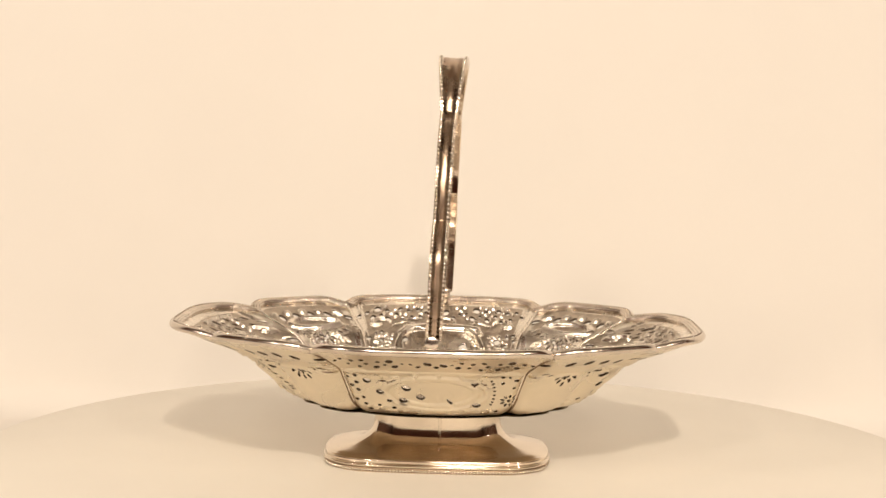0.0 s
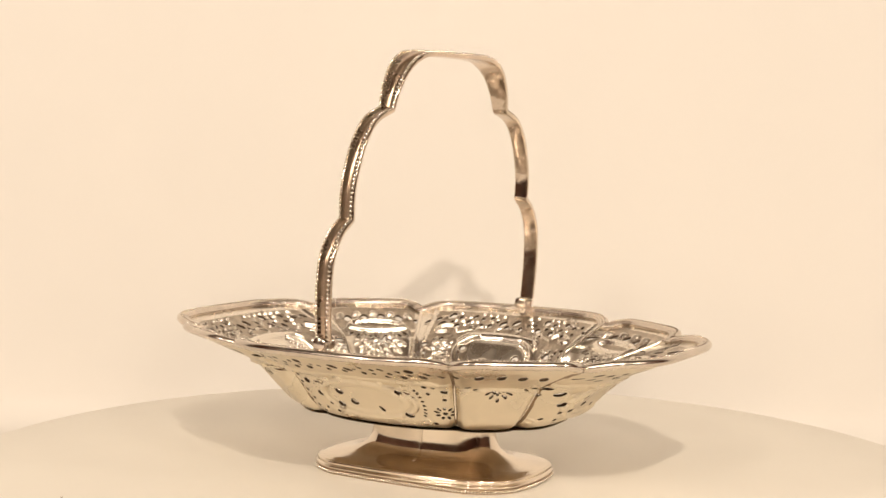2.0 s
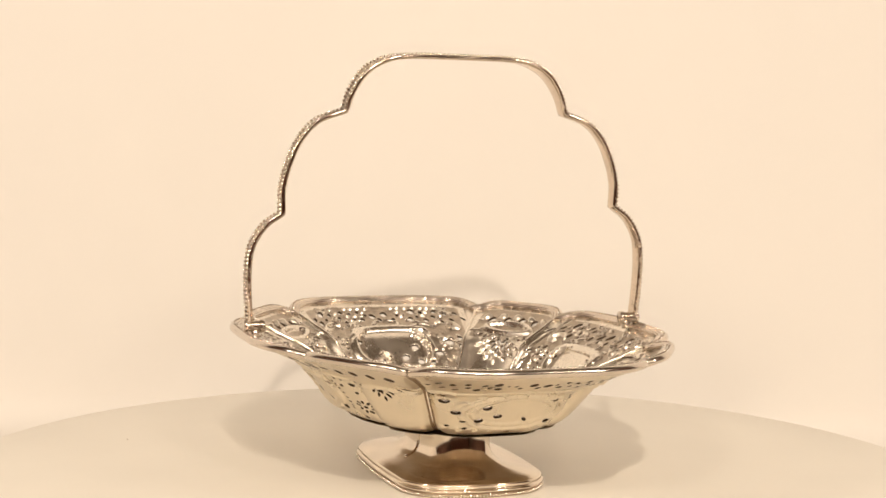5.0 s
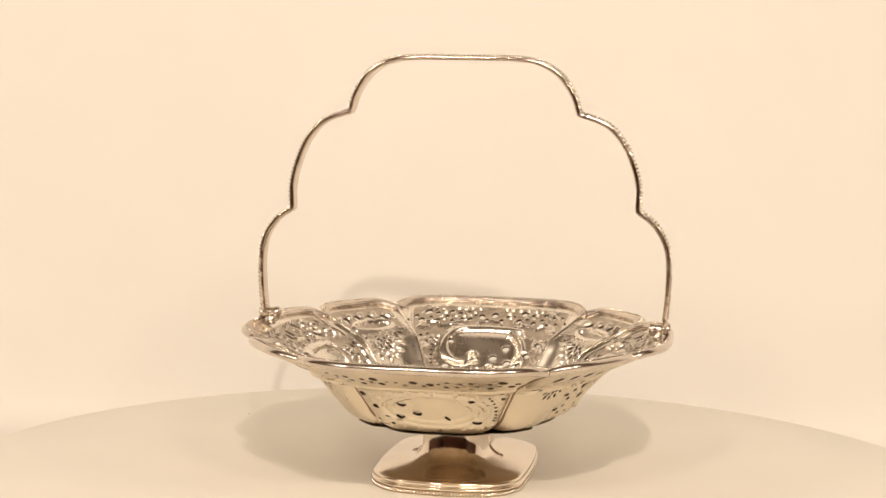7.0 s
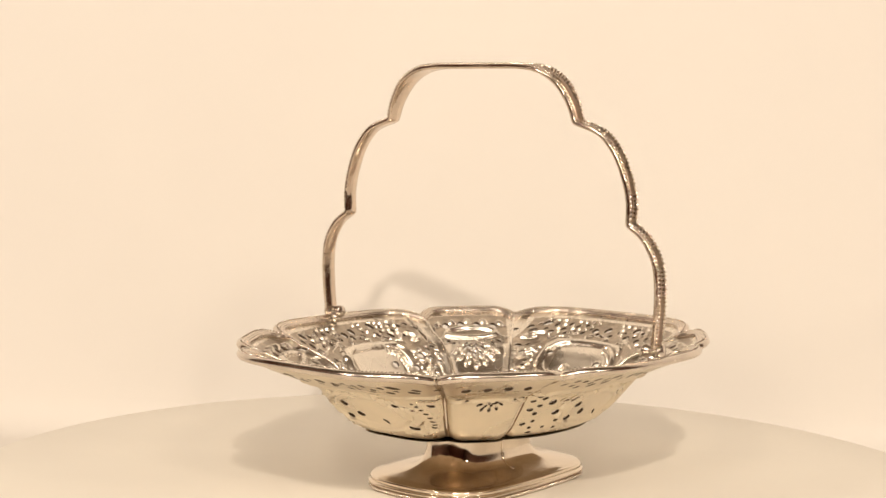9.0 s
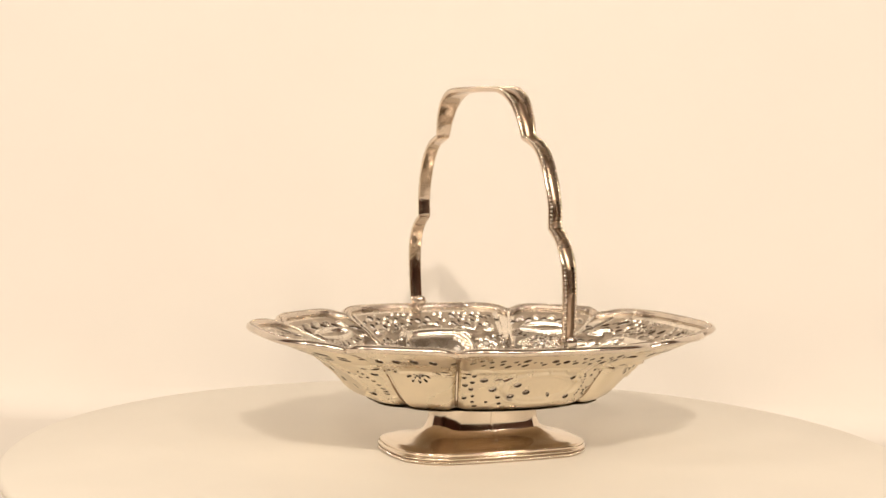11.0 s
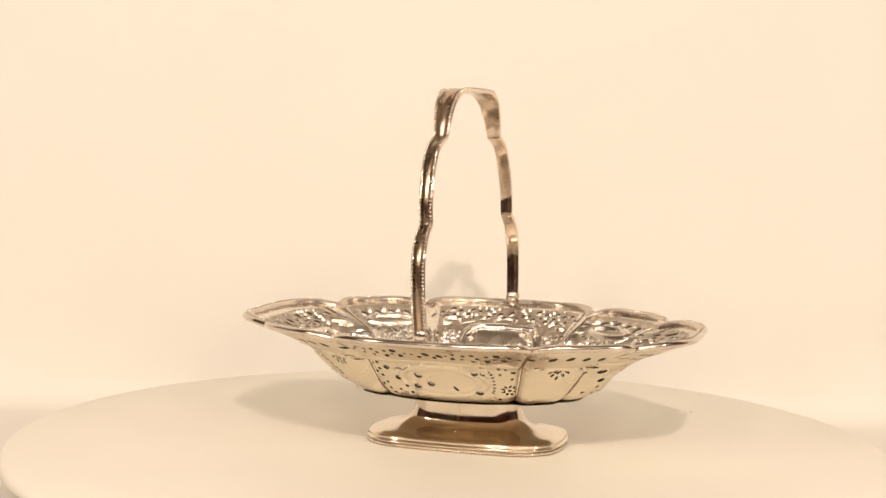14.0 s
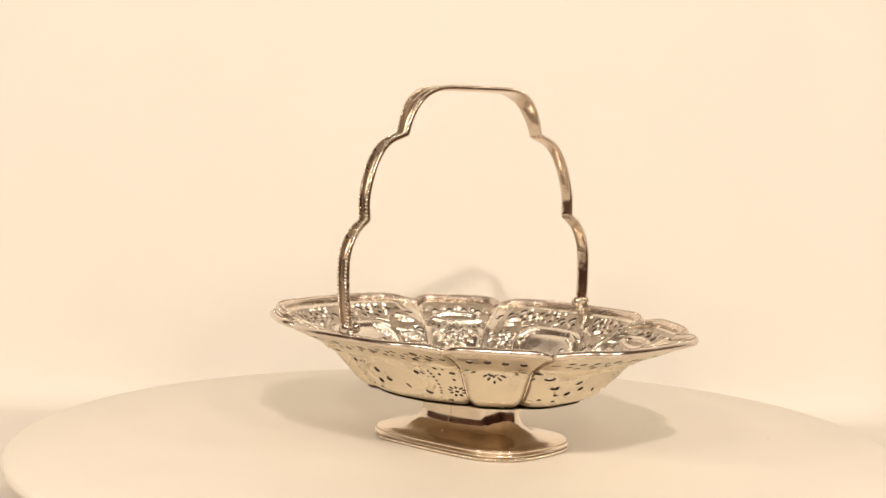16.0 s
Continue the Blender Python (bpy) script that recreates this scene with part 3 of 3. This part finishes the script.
def foot_outline(hx, hy, z, n=14, soft=1.0, rounder=0.25):
    """Oblong with four canted corners; hx, hy: half length and half width."""
    kx, ky = hx / 0.0705, hy / 0.0455
    A, B = np.array(FOOT_A) * (kx, ky), np.array(FOOT_B) * (kx, ky)
    s = np.linspace(0, 1, n, endpoint=False)
    e = np.stack([B[0] + (hx - B[0]) * lobe(s, 2), (2 * s - 1) * B[1]], -1)
    m = B + (A - B) * s[:, None] + np.array([0.6, 0.8]) * (0.0034 * soft * lobe(s, 2))[:, None]
    d = np.stack([(1 - 2 * s) * A[0], A[1] + (hy - A[1]) * lobe(s, 2)], -1)
    q = np.concatenate([e, m, d])
    r = np.concatenate([[[-1, 1]] * (B + (A - B) * (1 - s)[:, None] + np.array([0.6, 0.8]) * (0.0034 * soft * lobe(s, 2))[:, None])])
    q = np.concatenate([q, r])
    full = np.concatenate([q, -q])
    ang = np.arctan2(full[:, 1] / hy, full[:, 0] / hx)
    oval = np.stack([hx * np.cos(ang), hy * np.sin(ang)], -1)
    full = full * (1 - rounder) + oval * rounder
    return np.concatenate([full, np.full((len(full), 1), z)], 1)


def foot():
    prof = [(0.0684, 0.0434, 0.0), (0.0688, 0.0438, 0.0004), (0.0688, 0.0438, 0.0034), (0.0697, 0.0447, 0.0036), (0.0701, 0.0451, 0.0044), (0.0697, 0.0447, 0.0052),
            (0.0689, 0.0439, 0.0054), (0.0687, 0.0437, 0.0062), (0.0691, 0.0441, 0.0068), (0.0688, 0.0438, 0.0078), (0.0678, 0.0428, 0.0084),
            (0.0668, 0.0420, 0.0084), (0.0655, 0.0405, 0.0090), (0.0625, 0.0370, 0.0096), (0.0580, 0.0322, 0.0103), (0.0535, 0.0277, 0.0112), (0.0495, 0.0240, 0.0124),
            (0.0462, 0.0217, 0.0140), (0.0436, 0.0202, 0.0160), (0.0414, 0.0194, 0.0188), (0.0401, 0.0191, 0.0222), (0.0393, 0.0191, 0.0265), (0.0391, 0.0193, 0.0310), (0.0392, 0.0196, 0.0386)]
    prof = [(x + 0.0012, y + 0.0014, z) if z < 0.011 else (x, y, z) for x, y, z in prof]
    rings = [foot_outline(*p, soft=p[0] / 0.07, rounder=0.10 + 0.22 * min(1.0, max(0.0, (p[2] - 0.009) / 0.008))) for p in prof]
    n = len(rings[0])
    v = np.concatenate(rings)
    f = grid_faces(n, len(prof), True).tolist() + [list(range(n))[::-1]]
    ft = part("foot", mesh_of("foot", v, f), SILVER_FOOT, basket, "flaring oblong silver foot with canted corners")
    ft.location = FOOT_SHIFT
    # a seam up the middle of each long face
    for sy in (1, -1):
        pts = [(0.002, sy * (p[1] + 0.0001), p[2]) for p in prof[15:]]
        v, f = tube(pts, 0.0008, 8)
        part("seam", mesh_of("seam", v, f), SILVER_FOOT, ft)
    # an added brown strip that paints the dark gaps between the beads
    sec = [(0.0003, 0.0006), (0.0003, 0.0032), (-0.0004, 0.0033), (-0.0004, 0.0005)]
    v, f = sweep(foot_outline(0.0700, 0.0452, 0.0, 24, rounder=0.10), sec)
    part("bead_gap_shade", mesh_of("bead_gap_shade", v, f), TARNISH_SHADE, ft, "dark brown strip standing in for the shade between the beads")
    path = foot_outline(0.0705, 0.0457, 0.0019, 24, rounder=0.10)
    v, f = many(resample(path, 0.00195), 0.00088, 8, 6)
    tagged(part("beading", mesh_of("beading", v, f), SILVER, ft, "bead border round the foot"), kind="stuff")


# ---- the handle ----
# half span and height above the hinge, from the hinge to the crown
HALF = [(0.1225, 0.0), (0.1240, 0.016), (0.1243, 0.033), (0.1222, 0.046), (0.1150, 0.0575), (0.1052, 0.0645),
        (0.1052, 0.0785), (0.1015, 0.0935), (0.0950, 0.1075), (0.0850, 0.1180), (0.0692, 0.1240),
        (0.0652, 0.1360), (0.0570, 0.1480), (0.0450, 0.1552), (0.0300, 0.1576), (0.0, 0.1578)]
WIDE = [1.07 * q for q in (0.0086, 0.0088, 0.0090, 0.0090, 0.0088, 0.0086, 0.0086, 0.0089, 0.0091, 0.0091, 0.0094, 0.0115, 0.0140, 0.0158, 0.0164, 0.0164)]
HINGE_Z, LEAN = 0.0915, 2.0
# heights of hinge, kinks and crown; the two legs were bent by hand and differ a little
KNEES = ((0, 0.0648, 0.1247, 0.1576), (0, 0.0692, 0.1256, 0.1576))


def handle_path():
    """Smooth between the kinks, sharp at them: points (y, z) and half widths over the whole arch."""
    seg, out, wid = ((0, 5), (5, 10), (10, 15)), [], []
    for a, b in seg:
        p, w = np.array(HALF[a:b + 1]), np.array(WIDE[a:b + 1])
        k = np.arange(len(p))
        q = np.linspace(0, len(p) - 1, 12 * (len(p) - 1), endpoint=False)
        m = np.gradient(p, axis=0)
        i = np.minimum(q.astype(int), len(p) - 2)
        f = (q - i)[:, None]
        out.append((2*f**3 - 3*f**2 + 1) * p[i] + (f**3 - 2*f**2 + f) * m[i] + (-2*f**3 + 3*f**2) * p[i + 1] + (f**3 - f**2) * m[i + 1])
        wid.append(np.interp(q, k, w))
    half, wid = np.concatenate(out), np.concatenate(wid) / 2
    knees = (0, HALF[5][1], HALF[10][1], HALF[-1][1])
    left = np.stack([-half[:, 0], np.interp(half[:, 1], knees, KNEES[0])], 1)
    right = np.stack([half[:, 0], np.interp(half[:, 1], knees, KNEES[1])], 1)[::-1]
    mid = np.array([[0, KNEES[0][-1]]])
    return np.concatenate([left, mid, right]), np.concatenate([wid, [WIDE[-1] / 2], wid[::-1]])


def handle():
    yz, w = handle_path()
    t = np.gradient(yz, axis=0)
    t /= np.linalg.norm(t, axis=1)[:, None]
    nrm = np.stack([-t[:, 1], t[:, 0]], -1)        # outwards
    # across: a hollow strip between two raised edges
    sec = [(-0.97, -0.0018), (-1, -0.0012), (-1, 0.0001), (-0.94, 0.0005), (-0.74, 0.0005), (-0.62, 0.0002), (-0.40, -0.0001), (0, -0.0001),
           (0.40, -0.0001), (0.62, 0.0002), (0.74, 0.0005), (0.94, 0.0005), (1, 0.0001), (1, -0.0012), (0.97, -0.0018), (0.8, -0.0021), (0.0, -0.0021), (-0.8, -0.0021)]
    k, n = len(sec), len(yz)
    v = np.zeros((n, k, 3))
    for j, (a, b) in enumerate(sec):
        v[:, j, 0] = a * w
        v[:, j, 1:] = yz + nrm * b
    f = grid_faces(k, n, True).tolist() + [list(range(k)), [(n - 1) * k + i for i in range(k)][::-1]]
    root = part("handle", mesh_of("handle", v.reshape(-1, 3), f), SILVER_HANDLE, basket, "arched swing handle with stepped shoulders")
    root.matrix_local = pose(0.0010, 0, HINGE_Z, 0, LEAN, 0)
    strip = np.zeros((n, 4, 3))
    for j, (a, b) in enumerate(((-0.66, 0.0004), (0.0, 0.0002), (0.66, 0.0004), (0.0, -0.0003))):
        strip[:, j, 0] = a * w
        strip[:, j, 1:] = yz + nrm * b
    part("channel", mesh_of("channel", strip.reshape(-1, 3), grid_faces(4, n, True)), CHANNEL, root, "brown hollow between the bead edges")
    for side in (1, -1):
        line = np.stack([side * (w - 0.0012), yz[:, 0] + nrm[:, 0] * 0.0008, yz[:, 1] + nrm[:, 1] * 0.0008], -1)
        v, f = many(resample(line, 0.0024, False), 0.00090, 8, 6)
        tagged(part("beading", mesh_of("beading", v, f), SILVER, root, "bead edge along the handle"), kind="stuff")
    return root


def hinge(sign):
    prof = [(0.0003, -0.0062), (0.0034, -0.0062), (0.0040, -0.0056), (0.0040, -0.0035), (0.0033, -0.0030), (0.0033, 0.0030),
            (0.0040, 0.0034), (0.0040, 0.0056), (0.0034, 0.0064), (0.0003, 0.0066)]
    v, f = revolve(prof, 20)
    v = np.array(v)[:, [0, 2, 1]] + np.array([0, sign * 0.1195, HINGE_Z - 0.001])
    h = part("hinge", mesh_of("hinge", v, f), SILVER_EDGE, basket, "turned silver hinge knuckle on the rim")
    v, f = tube([(0, sign * 0.1185, 0.0835), (0, sign * 0.1185, HINGE_Z - 0.003)], 0.0026, 12)
    part("lug", mesh_of("lug", v, f), SILVER, h)


table_sweep()
room()
table = turntable()
rim_border()
bowl()
ribs()
foot()
handle()
hinge(1)
hinge(-1)


def motions():
    rows = [(t, pose(0, 0, 0, 0, 0, START + RATE * t)) for t in np.arange(0, 16.01, 1.0)]
    walk(table, [(t, Matrix.Translation((0, 0, DISC_Z)) @ m) for t, m in rows])
    off = Matrix.Translation((OFF_X, OFF_Y, 0))
    walk(basket, [(t, m @ off) for t, m in rows])


motions()
